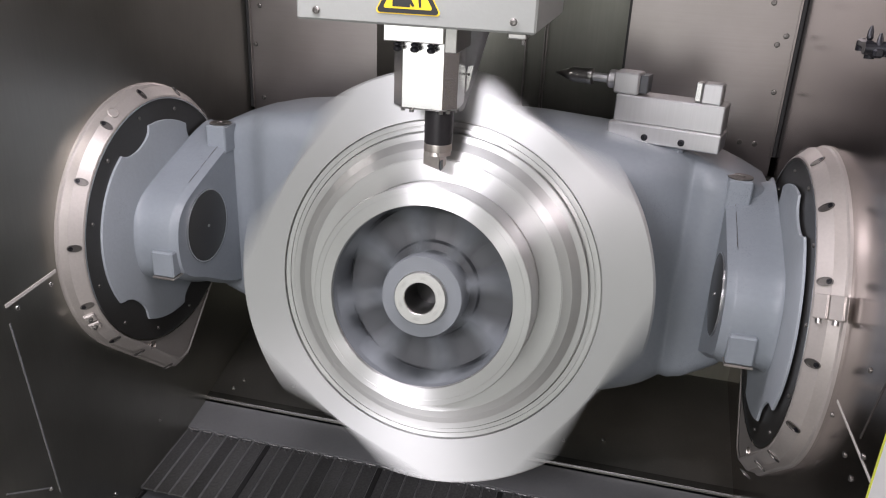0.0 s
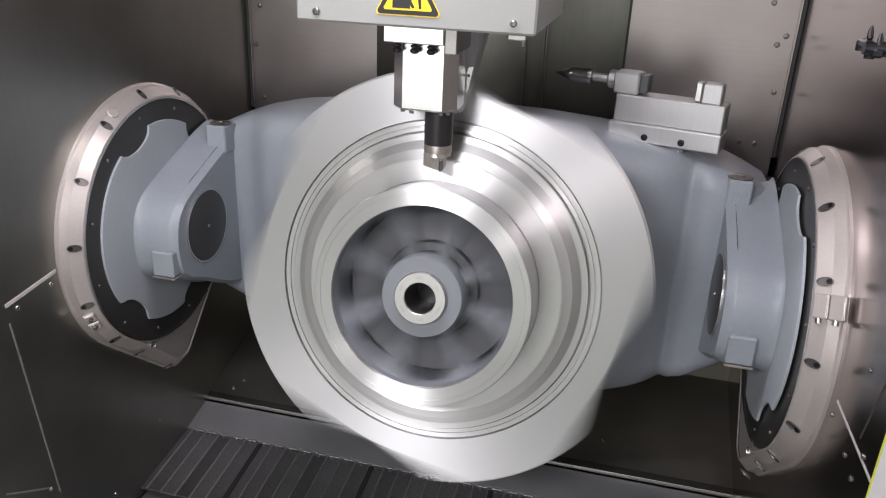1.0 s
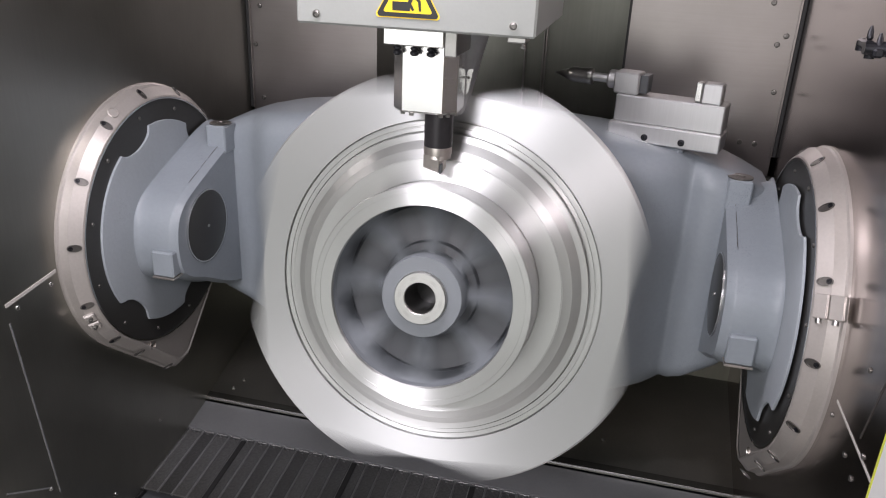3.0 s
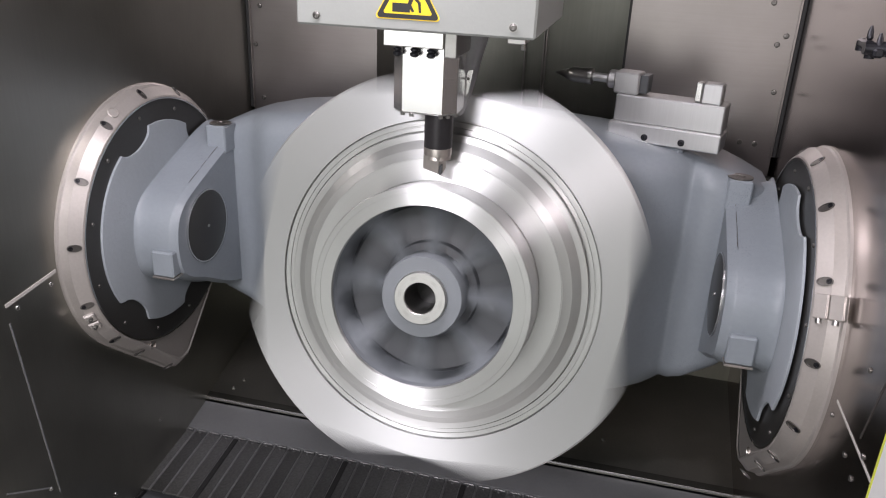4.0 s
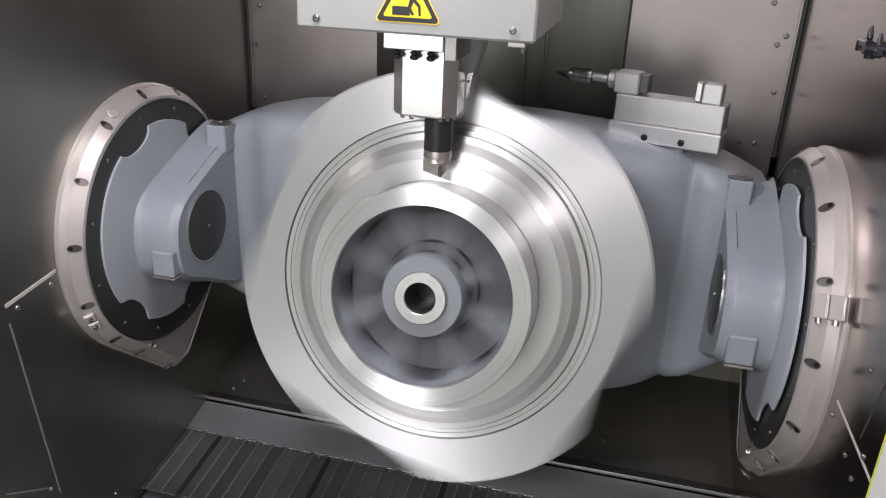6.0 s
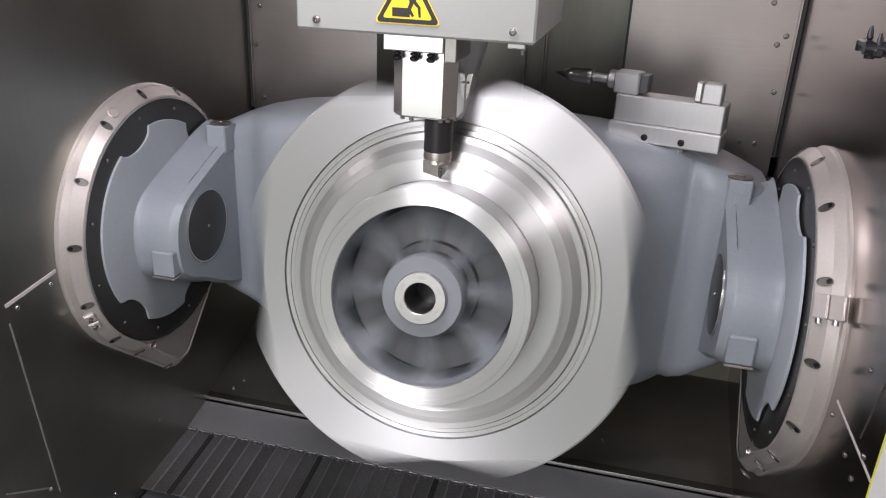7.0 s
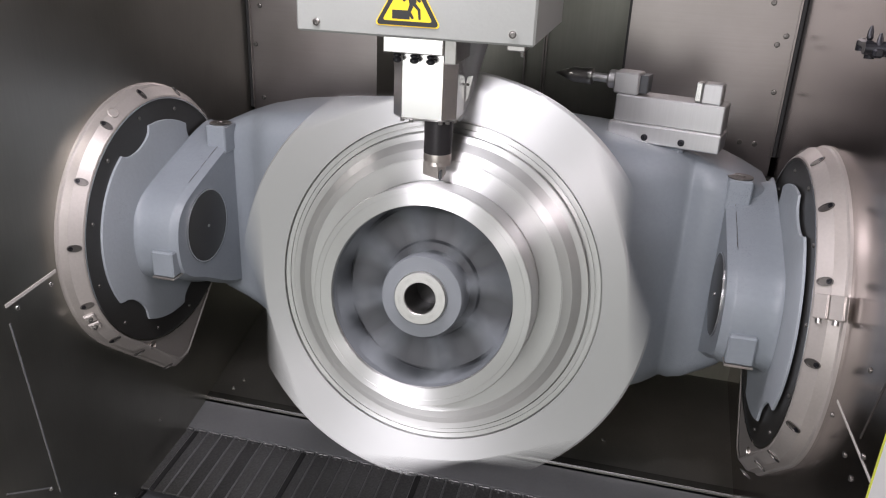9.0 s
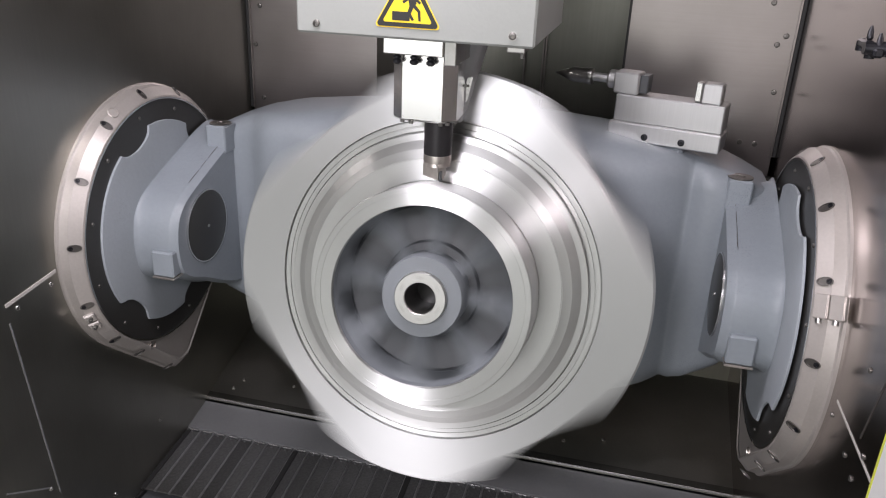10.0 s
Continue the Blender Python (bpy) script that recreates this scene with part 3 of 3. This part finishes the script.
def workpiece():
    t = thing("turned_flange", WORK, "large spinning bright turned steel flange with four lobes and grey hub", "workpiece")
    part("lobed_plate", turn([(0.35, 0.185), (0.462, 0.185), (0.468, 0.190), (0.468, 0.259), (0.463, 0.2648), (0.3605, 0.2648)], 360, None,
                             lambda a, r: lobes(a, r) if r > 0.4 else r), M_TURN, t, "bright turned plate with four broad lobes", 30)
    part("stepped_boss", turn([(0.3605, 0.2648), (0.3603, 0.250), (0.3575, 0.250), (0.3573, 0.2610), (0.3475, 0.2605), (0.3470, 0.2570), (0.3450, 0.2570), (0.3445, 0.2615), (0.3365, 0.2620),
                               (0.3360, 0.249), (0.3325, 0.249), (0.3322, 0.2715), (0.3310, 0.2730), (0.3190, 0.2740), (0.3175, 0.2745), (0.2990, 0.2900), (0.2980, 0.2902), (0.2800, 0.2985), (0.2785, 0.2980),
                               (0.2778, 0.2992), (0.2335, 0.300), (0.2325, 0.294), (0.2312, 0.294), (0.2310, 0.302), (0.2300, 0.398), (0.2275, 0.4022),
                               (0.216, 0.4028), (0.2155, 0.4020), (0.205, 0.4024), (0.1915, 0.4022), (0.1905, 0.400), (0.1905, 0.388)], 256), M_BOSS, t, "turned steel boss with fine grooves", 20)
    web = part("web", turn([(0.1899, 0.290), (0.1845, 0.292), (0.1832, 0.2995), (0.1800, 0.3030), (0.176, 0.3025), (0.150, 0.298), (0.112, 0.298), (0.1065, 0.300), (0.1050, 0.308), (0.1025, 0.3125), (0.098, 0.314), (0.086, 0.318)], 128), M_WEBSHADE, t, "grey web with pocket shade in its colour and a rounded rim")
    part("cup_wall", turn([(0.1903, 0.392), (0.190, 0.30), (0.1899, 0.289)], 128), M_HUBP, t, "dark grey inner wall")
    for i in range(8):
        rows = []
        for k in range(13):
            u = k / 12
            r = 0.084 + 0.1055 * u
            h = 0.350 - 0.060 * u + 0.085 * u ** 3
            w = 0.0135 + 0.006 * (1 - u) ** 3 + 0.026 * u ** 3
            rows.append([(r, -w, 0.285), (r, -w * 0.72, h - 0.007), (r, -w * 0.35, h), (r, w * 0.35, h), (r, w * 0.72, h - 0.007), (r, w, 0.285)])
        bm = loft(rows)
        bmesh.ops.rotate(bm, verts=bm.verts[:], cent=(0, 0, 0), matrix=Matrix.Rotation(radians(45 * i), 3, "Z"))
        part("rib", bm, M_HUBP, web, "", 60)
    part("hub", turn([(0.087, 0.29), (0.087, 0.382), (0.084, 0.3885), (0.055, 0.3885)], 96), M_HUBP, t, "grey hub")
    part("hub_ring", turn([(0.0555, 0.385), (0.0548, 0.399), (0.053, 0.4018), (0.034, 0.4018), (0.0325, 0.400), (0.0325, 0.30), (0.0, 0.30)], 96), M_HUBRING, t, "bright hub ring with dark bore")
    for i in range(6):
        a = radians(60 * i + 10)
        part("mark", box((0.040, -0.004, 0.4018), (0.047, 0.004, 0.4021), 0, Matrix.Rotation(a, 4, "Z")), M_BOLT, t)
    # black lining: the hole's shade is put into its colour
    part("bore", turn([(0.0322, 0.396), (0.0322, 0.302), (0, 0.302)], 64), M_BLACK, t)
    return t


def table():
    t = thing("rotary_table", WORK, "round steel rotary table behind the workpiece", "rotary table")
    part("plate", turn([(0, 0.184), (0.30, 0.184), (0.305, 0.178), (0.305, 0.06), (0.30, 0.055), (0.30, -0.12), (0, -0.12)], 96), M_RING, t)


# ---------------- spindle head ----------------
def hexrow(cx, cy, w, d, c, z):
    return [(cx - w + c, cy - d, z), (cx + w - c, cy - d, z), (cx + w, cy - d + c, z), (cx + w, cy + d - c, z), (cx + w - c, cy + d, z), (cx - w + c, cy + d, z), (cx - w, cy + d - c, z), (cx - w, cy - d + c, z)]


def head():
    t = thing("spindle_head", pose(0, 0, 0), "light grey spindle head with turning tool and warning sign", "spindle head")
    body = part("body", box((-0.2395, -0.42, 0.610), (0.1945, 0.02, 1.22), 0.004), M_HEAD, t, "light grey painted sheet cover")
    for x, z in ((-0.2005, 0.6275), (0.1555, 0.6290)):
        m = pose(x, -0.42, z) @ TO_NY
        part("washer", turn([(0.0080, 0), (0.0080, 0.0008), (0.006, 0.0008)], 24, m), M_BOLT, body)
        screw("screw", m, 0.0066, body, M_POCKET)
    part("hook", box((0.145, -0.41, 0.600), (0.178, -0.36, 0.6105), 0.002), M_BOLT, t)
    part("hook", turn([(0.004, 0), (0.004, 0.008), (0.002, 0.010), (0, 0.010)], 12, pose(0.172, -0.40, 0.600, 180, 0, 0)), M_BRIGHT, t)
    # warning sign: rounded triangle
    def tri(c, r, e):
        pts = []
        for k in range(3):
            a0 = 90 + 120 * k
            cx, cz = c[0] + r * math.cos(radians(a0)), c[1] + r * math.sin(radians(a0))
            for i in range(7):
                a = radians(a0 - 60 + 20 * i)
                pts.append((cx + e * math.cos(a), cz + e * math.sin(a)))
        return pts
    cz = 0.6655
    sg = part("warning_sign", prism(tri((-0.0305, cz), 0.060, 0.0055), 0.0, 0.0008, pose(0, -0.4202, 0) @ TO_NY), M_YELLOW, t, "yellow triangular warning sign with black border")
    part("border", prism(tri((-0.0305, cz), 0.0575, 0.0050), 0.0008, 0.0012, pose(0, -0.4202, 0) @ TO_NY), M_INK, sg)
    part("field", prism(tri((-0.0305, cz), 0.0465, 0.0030), 0.0012, 0.0016, pose(0, -0.4202, 0) @ TO_NY), M_YELLOW, sg)
    for nm, pts in (("step_bar", [(-0.058, 0.6425), (-0.026, 0.6425), (-0.026, 0.6575), (-0.058, 0.6575)]),
                    ("bar", [(-0.030, 0.683), (-0.018, 0.688), (-0.014, 0.672), (-0.022, 0.663), (-0.027, 0.667)]),
                    ("bar", [(-0.040, 0.675), (-0.030, 0.682), (-0.028, 0.678), (-0.037, 0.671)]),
                    ("bar", [(-0.016, 0.683), (-0.006, 0.674), (-0.009, 0.671), (-0.018, 0.678)]),
                    ("bar", [(-0.027, 0.667), (-0.031, 0.655), (-0.022, 0.643), (-0.018, 0.645), (-0.024, 0.655), (-0.020, 0.664)]),
                    ("bar", [(-0.022, 0.667), (-0.012, 0.658), (-0.010, 0.643), (-0.006, 0.643), (-0.007, 0.660), (-0.016, 0.670)])):
        part(nm, prism(pts, 0.0016, 0.0019, pose(0, -0.4202, 0) @ TO_NY), M_INK, sg)
    # adapter plate and clamping screws
    part("adapter_plate", box((-0.095, -0.36, 0.575), (0.021, -0.235, 0.612), 0.002), M_BLOCK, t, "brushed bright adapter plate")
    part("side_plate", box((0.021, -0.355, 0.56), (0.045, -0.235, 0.612), 0.002), M_BOLT, t)
    for x in (-0.071, -0.038, -0.006):
        part("knob", turn([(0.004, 0.0), (0.004, -0.003), (0.0078, -0.005), (0.0078, -0.008), (0.005, -0.010), (0.0085, -0.013), (0.0085, -0.017), (0.005, -0.020), (0, -0.0205)], 20,
                          pose(x, -0.345, 0.576)), M_DARKBOLT, t, "black clamping knob")
    # tool block with chamfered corners
    cx, cy = -0.025, -0.275
    rows = [hexrow(cx, cy, 0.064, 0.055, 0.024, z) for z in (0.445, 0.449, 0.572, 0.576)]
    rows[0] = hexrow(cx, cy, 0.061, 0.052, 0.022, 0.445)
    part("tool_block", loft(rows), M_BLOCK, t, "bright steel tool block", 20)
    for x, y in ((-0.066, -0.320), (-0.046, -0.328), (0.012, -0.325), (0.024, -0.315), (0.033, -0.295)):
        part("block_screw", turn([(0.0045, 0), (0.0045, -0.006), (0, -0.006)], 12, pose(x, y, 0.446)), M_BOLT, t)
    part("shank", turn([(0.024, 0.45), (0.0285, 0.445), (0.0285, 0.374), (0.027, 0.372), (0, 0.372)], 48, pose(-0.0015, -0.283, 0)), M_HOLDER, t, "black cylindrical tool shank")
    part("collar", turn([(0.0, 0.374), (0.0280, 0.374), (0.0285, 0.371), (0.0285, 0.358), (0.026, 0.357), (0.0275, 0.350), (0, 0.350)], 40, pose(-0.0015, -0.283, 0)), M_NICKEL, t, "worn nickel tool collar")
    rows = [[(-0.0255, -0.304, z0), (0.008, -0.310, z1), (0.014, -0.288, z1), (0.012, -0.262, z1), (-0.020, -0.262, z0)] for z0, z1 in ((0.358, 0.358), (0.340, 0.337), (0.331, 0.324))]
    part("tool_tip", loft(rows), M_NICKEL, t, "steel turning tool tip", 15)
    part("insert", box((0.0095, -0.3105, 0.3225), (0.0135, -0.296, 0.342), 0.001), M_HEADDARK, t, "carbide cutting insert")
    # slanted duct behind the tool block, with its label and end plate
    rows = []
    for z, x0, x1, y0, y1 in ((0.640, 0.010, 0.073, -0.235, -0.13), (0.585, 0.012, 0.068, -0.232, -0.13), (0.535, 0.014, 0.055, -0.228, -0.135), (0.470, 0.017, 0.039, -0.222, -0.14), (0.425, 0.019, 0.028, -0.218, -0.15)):
        xm, ym, pts = (x0 + x1) / 2, (y0 + y1) / 2, []
        for i in range(20):
            a = 2 * math.pi * i / 20
            c, d = math.cos(a), math.sin(a)
            pts.append((xm + (x1 - x0) / 2 * math.copysign(abs(c) ** 0.55, c), ym + (y1 - y0) / 2 * math.copysign(abs(d) ** 0.55, d), z))
        rows.append(pts)
    sc = part("slanted_duct", loft(rows), M_DUCT, t, "grey steel slanted duct", 50)
    bm = prism([(0.030, 0.452), (0.045, 0.478), (0.053, 0.523), (0.043, 0.521), (0.036, 0.500)], 0.0, 0.003, pose(0, -0.231, 0) @ TO_NY)
    pl = part("end_plate", bm, M_BRIGHT, sc, "bright cut end plate")
    screw("screw", pose(0.044, -0.234, 0.505) @ TO_NY, 0.003, pl, M_POCKET)
    for k in range(5):
        part("bar", box((0.0225, -0.2335, 0.528 + 0.006 * k), (0.0260, -0.2325, 0.5325 + 0.006 * k)), M_INK, sc)
    return t


# ---------------- tool setter on the cradle ----------------
def tool_setter():
    t = thing("tool_setter", pose(0.46, 0.20, 0.30, 0, 0, -14), "bright steel tool setting block with pointed probe on the cradle", "tool setter")
    part("base_plate", box((-0.14, -0.03, 0.0), (0.135, 0.06, 0.045), 0.003), M_BRUSH, t)
    for x in (-0.045, 0.045):
        screw("screw", pose(x, -0.03, 0.016) @ TO_NY, 0.0085, t, M_DARKBOLT)
    part("block", box((-0.132, -0.018, 0.045), (0.132, 0.06, 0.112), 0.003), M_BRUSH, t)
    part("probe_body", box((-0.142, -0.02, 0.114), (-0.078, 0.04, 0.166), 0.004), M_BRUSH, t)
    part("probe_cap", box((-0.078, -0.012, 0.118), (-0.058, 0.034, 0.162), 0.002), M_HEADDARK, t)
    m = pose(-0.142, 0.01, 0.142, 0, -90, 0)
    part("probe_collar", turn([(0.023, -0.01), (0.023, 0.016), (0.019, 0.021), (0.011, 0.023), (0.011, 0.066)], 32, m), M_BRUSH, t)
    part("probe_shaft", turn([(0.011, 0.060), (0.0195, 0.063), (0.0205, 0.066), (0.0205, 0.074), (0.019, 0.076), (0.019, 0.112), (0.0175, 0.118), (0.0, 0.166)], 32, m), M_BOLT, t, "pointed dark steel probe")
    part("receiver", box((0.072, -0.01, 0.112), (0.118, 0.035, 0.160), 0.003), M_BRUSH, t)
    part("receiver_cap", box((0.055, -0.004, 0.114), (0.070, 0.03, 0.160), 0.002), M_BRIGHT, t)
    part("foot", box((-0.03, -0.024, -0.045), (0.05, 0.05, 0.0), 0.01), M_CAST, t)


def nozzle():
    t = thing("coolant_nozzle", pose(XR + 0.020, -0.168, 0.606), "black double coolant nozzle fixed on the stainless wall", "coolant nozzle")
    m = pose(0, -0.06, 0.0, 0, -90, 0)
    part("pipe", turn([(0.013, 0), (0.013, 0.05), (0.011, 0.055), (0.011, 0.075), (0, 0.075)], 20, m), M_DARKBOLT, t)
    for dy, dz, dx in ((0.010, 0.0, 0.0), (-0.035, -0.008, 0.006)):
        part("arm", box((-0.068 + dx, dy - 0.045, dz - 0.006), (-0.05 + dx, dy + 0.012, dz + 0.010), 0.004), M_DARKBOLT, t)
        part("outlet", turn([(0.009, 0.004), (0.009, -0.013), (0.006, -0.013), (0.006, -0.004), (0, -0.004)], 18, pose(-0.06 + dx, dy + 0.008, dz)), M_DARKBOLT, t)
        part("lever", turn([(0.002, 0.0), (0.006, 0.008), (0.005, 0.020), (0.002, 0.029), (0, 0.030)], 12, pose(-0.058 + dx, dy - 0.03, dz + 0.006, -10, 0, 0)), M_DARKBOLT, t)


# ---------------- chip conveyor ----------------
PITCH, BELT_TILT = 0.0467, 6.5


def conveyor():
    t = thing("chip_conveyor", pose(0, 0, 0), "dark oily hinged steel slat conveyor belt moving chips", "conveyor belt")
    bm = box((-PITCH / 2 + 0.0015, -0.270, -0.008), (PITCH / 2 - 0.0055, -0.012, 0.0), 0.0015)
    slat = part("slat", bm, M_BELT, t)
    bm = turn([(0, -0.270), (0.0042, -0.270), (0.0042, -0.004), (0, -0.004)], 8, pose(PITCH / 2 - 0.002, 0, -0.002, -90, 0, 0))
    pin = part("hinge_pin", bm, M_PIN, slat)
    bm = add_box(box((-PITCH / 2 + 0.006, -0.0105, -0.004), (PITCH / 2 - 0.009, -0.0065, 0.0055), 0.001), (-PITCH / 2 + 0.016, -0.018, 0.0), (-PITCH / 2 + 0.022, -0.0105, 0.004))
    link = part("side_link", bm, M_PIN, slat, "rubbed bright side link")
    for i in range(52):
        m = pose(-1.0546 + i * PITCH, 0.082, -0.757, BELT_TILT, 0, 0)
        if i == 0:
            slat.matrix_local = m
            first = slat
        else:
            c = new("slat", first.data)
            c.parent, c.matrix_local = t, m
            for o, nm in ((pin, "hinge_pin"), (link, "side_link")):
                k = new(nm, o.data)
                k.parent = c
    # black bars stand in for the dark gaps between some slats
    gap_bar = part("gap_bar", box((-0.008, -0.270, -0.004), (0.008, -0.014, 0.0030), 0.001), M_SEAL, t, "black raised bar standing in for a dark gap")
    gap_bar.matrix_local = pose(-0.605, 0.082, -0.757, BELT_TILT, 0, 0)
    for j in (-1, 1, 2, 3, 4, 5):
        c = new("gap_bar", gap_bar.data)
        c.parent, c.matrix_local = t, pose(-0.605 + 8 * j * PITCH, 0.082, -0.757, BELT_TILT, 0, 0)
    # black strip added where only a dark gap lies beside the belt
    tagged(part("gap_strip", box((XL - 0.01, -0.44, -0.835), (XL + 0.006, 0.076, -0.80), 0.002), M_SEAL), "black strip standing in for the dark gap beside the belt", "guide strip", kind="structure")
    tagged(part("conveyor_trough", box((XL - 0.4, -0.44, -0.839), (XR + 0.5, 0.078, -0.815)), M_HEADDARK), "dark steel trough under the conveyor belt", "trough", kind="structure")
    return t


chamber()
hall()
housing("left")
housing("right")
cradle()
table()
WORKPIECE = workpiece()
HEAD = head()
tool_setter()
nozzle()
BELT = conveyor()


def motions():
    # lobe phase at half-second marks, then an even turn between the marks
    marks = [(0.0, 15), (0.5, 0), (1.0, 27), (1.5, 18), (2.0, 48), (2.5, 45), (4.0, 43), (4.5, 46), (5.0, 5), (5.5, 13), (7.0, 50), (7.5, 83), (8.0, 47), (8.5, 84),
             (9.0, 60), (9.5, -4), (10.0, 85)]
    turned, last = [(0.0, marks[0][1])], marks[0]
    for t, p in marks[1:]:
        nominal = turned[-1][1] + 1100 * (t - last[0])
        a = p + 90 * round((nominal - p) / 90)
        turned.append((t, a))
        last = (t, p)
    rows = []
    for i in range(151):
        t = i / 15
        a = float(np.interp(t, [q[0] for q in turned], [q[1] for q in turned]))
        rows.append((t, WORK @ Matrix.Rotation(radians(a), 4, "Z")))
    walk(WORKPIECE, rows)
    drop = [(0.0, 0.0), (0.5, 0.0011), (1.0, 0.0023), (1.5, 0.0030), (2.0, 0.0039), (2.5, 0.0054), (4.0, 0.0088), (4.5, 0.0103), (5.0, 0.0115), (5.5, 0.0128),
            (7.0, 0.0165), (7.5, 0.0177), (8.0, 0.0188), (8.5, 0.0194), (9.0, 0.0204), (9.5, 0.0218), (10.0, 0.0230)]
    walk(HEAD, [(t, pose(-0.0003 * t / 10, 0, -d)) for t, d in drop])
    walk(BELT, [(t, pose(-0.0280 * t, 0, 0)) for t in (0.0, 2.5, 5.0, 7.5, 10.0)])


motions()
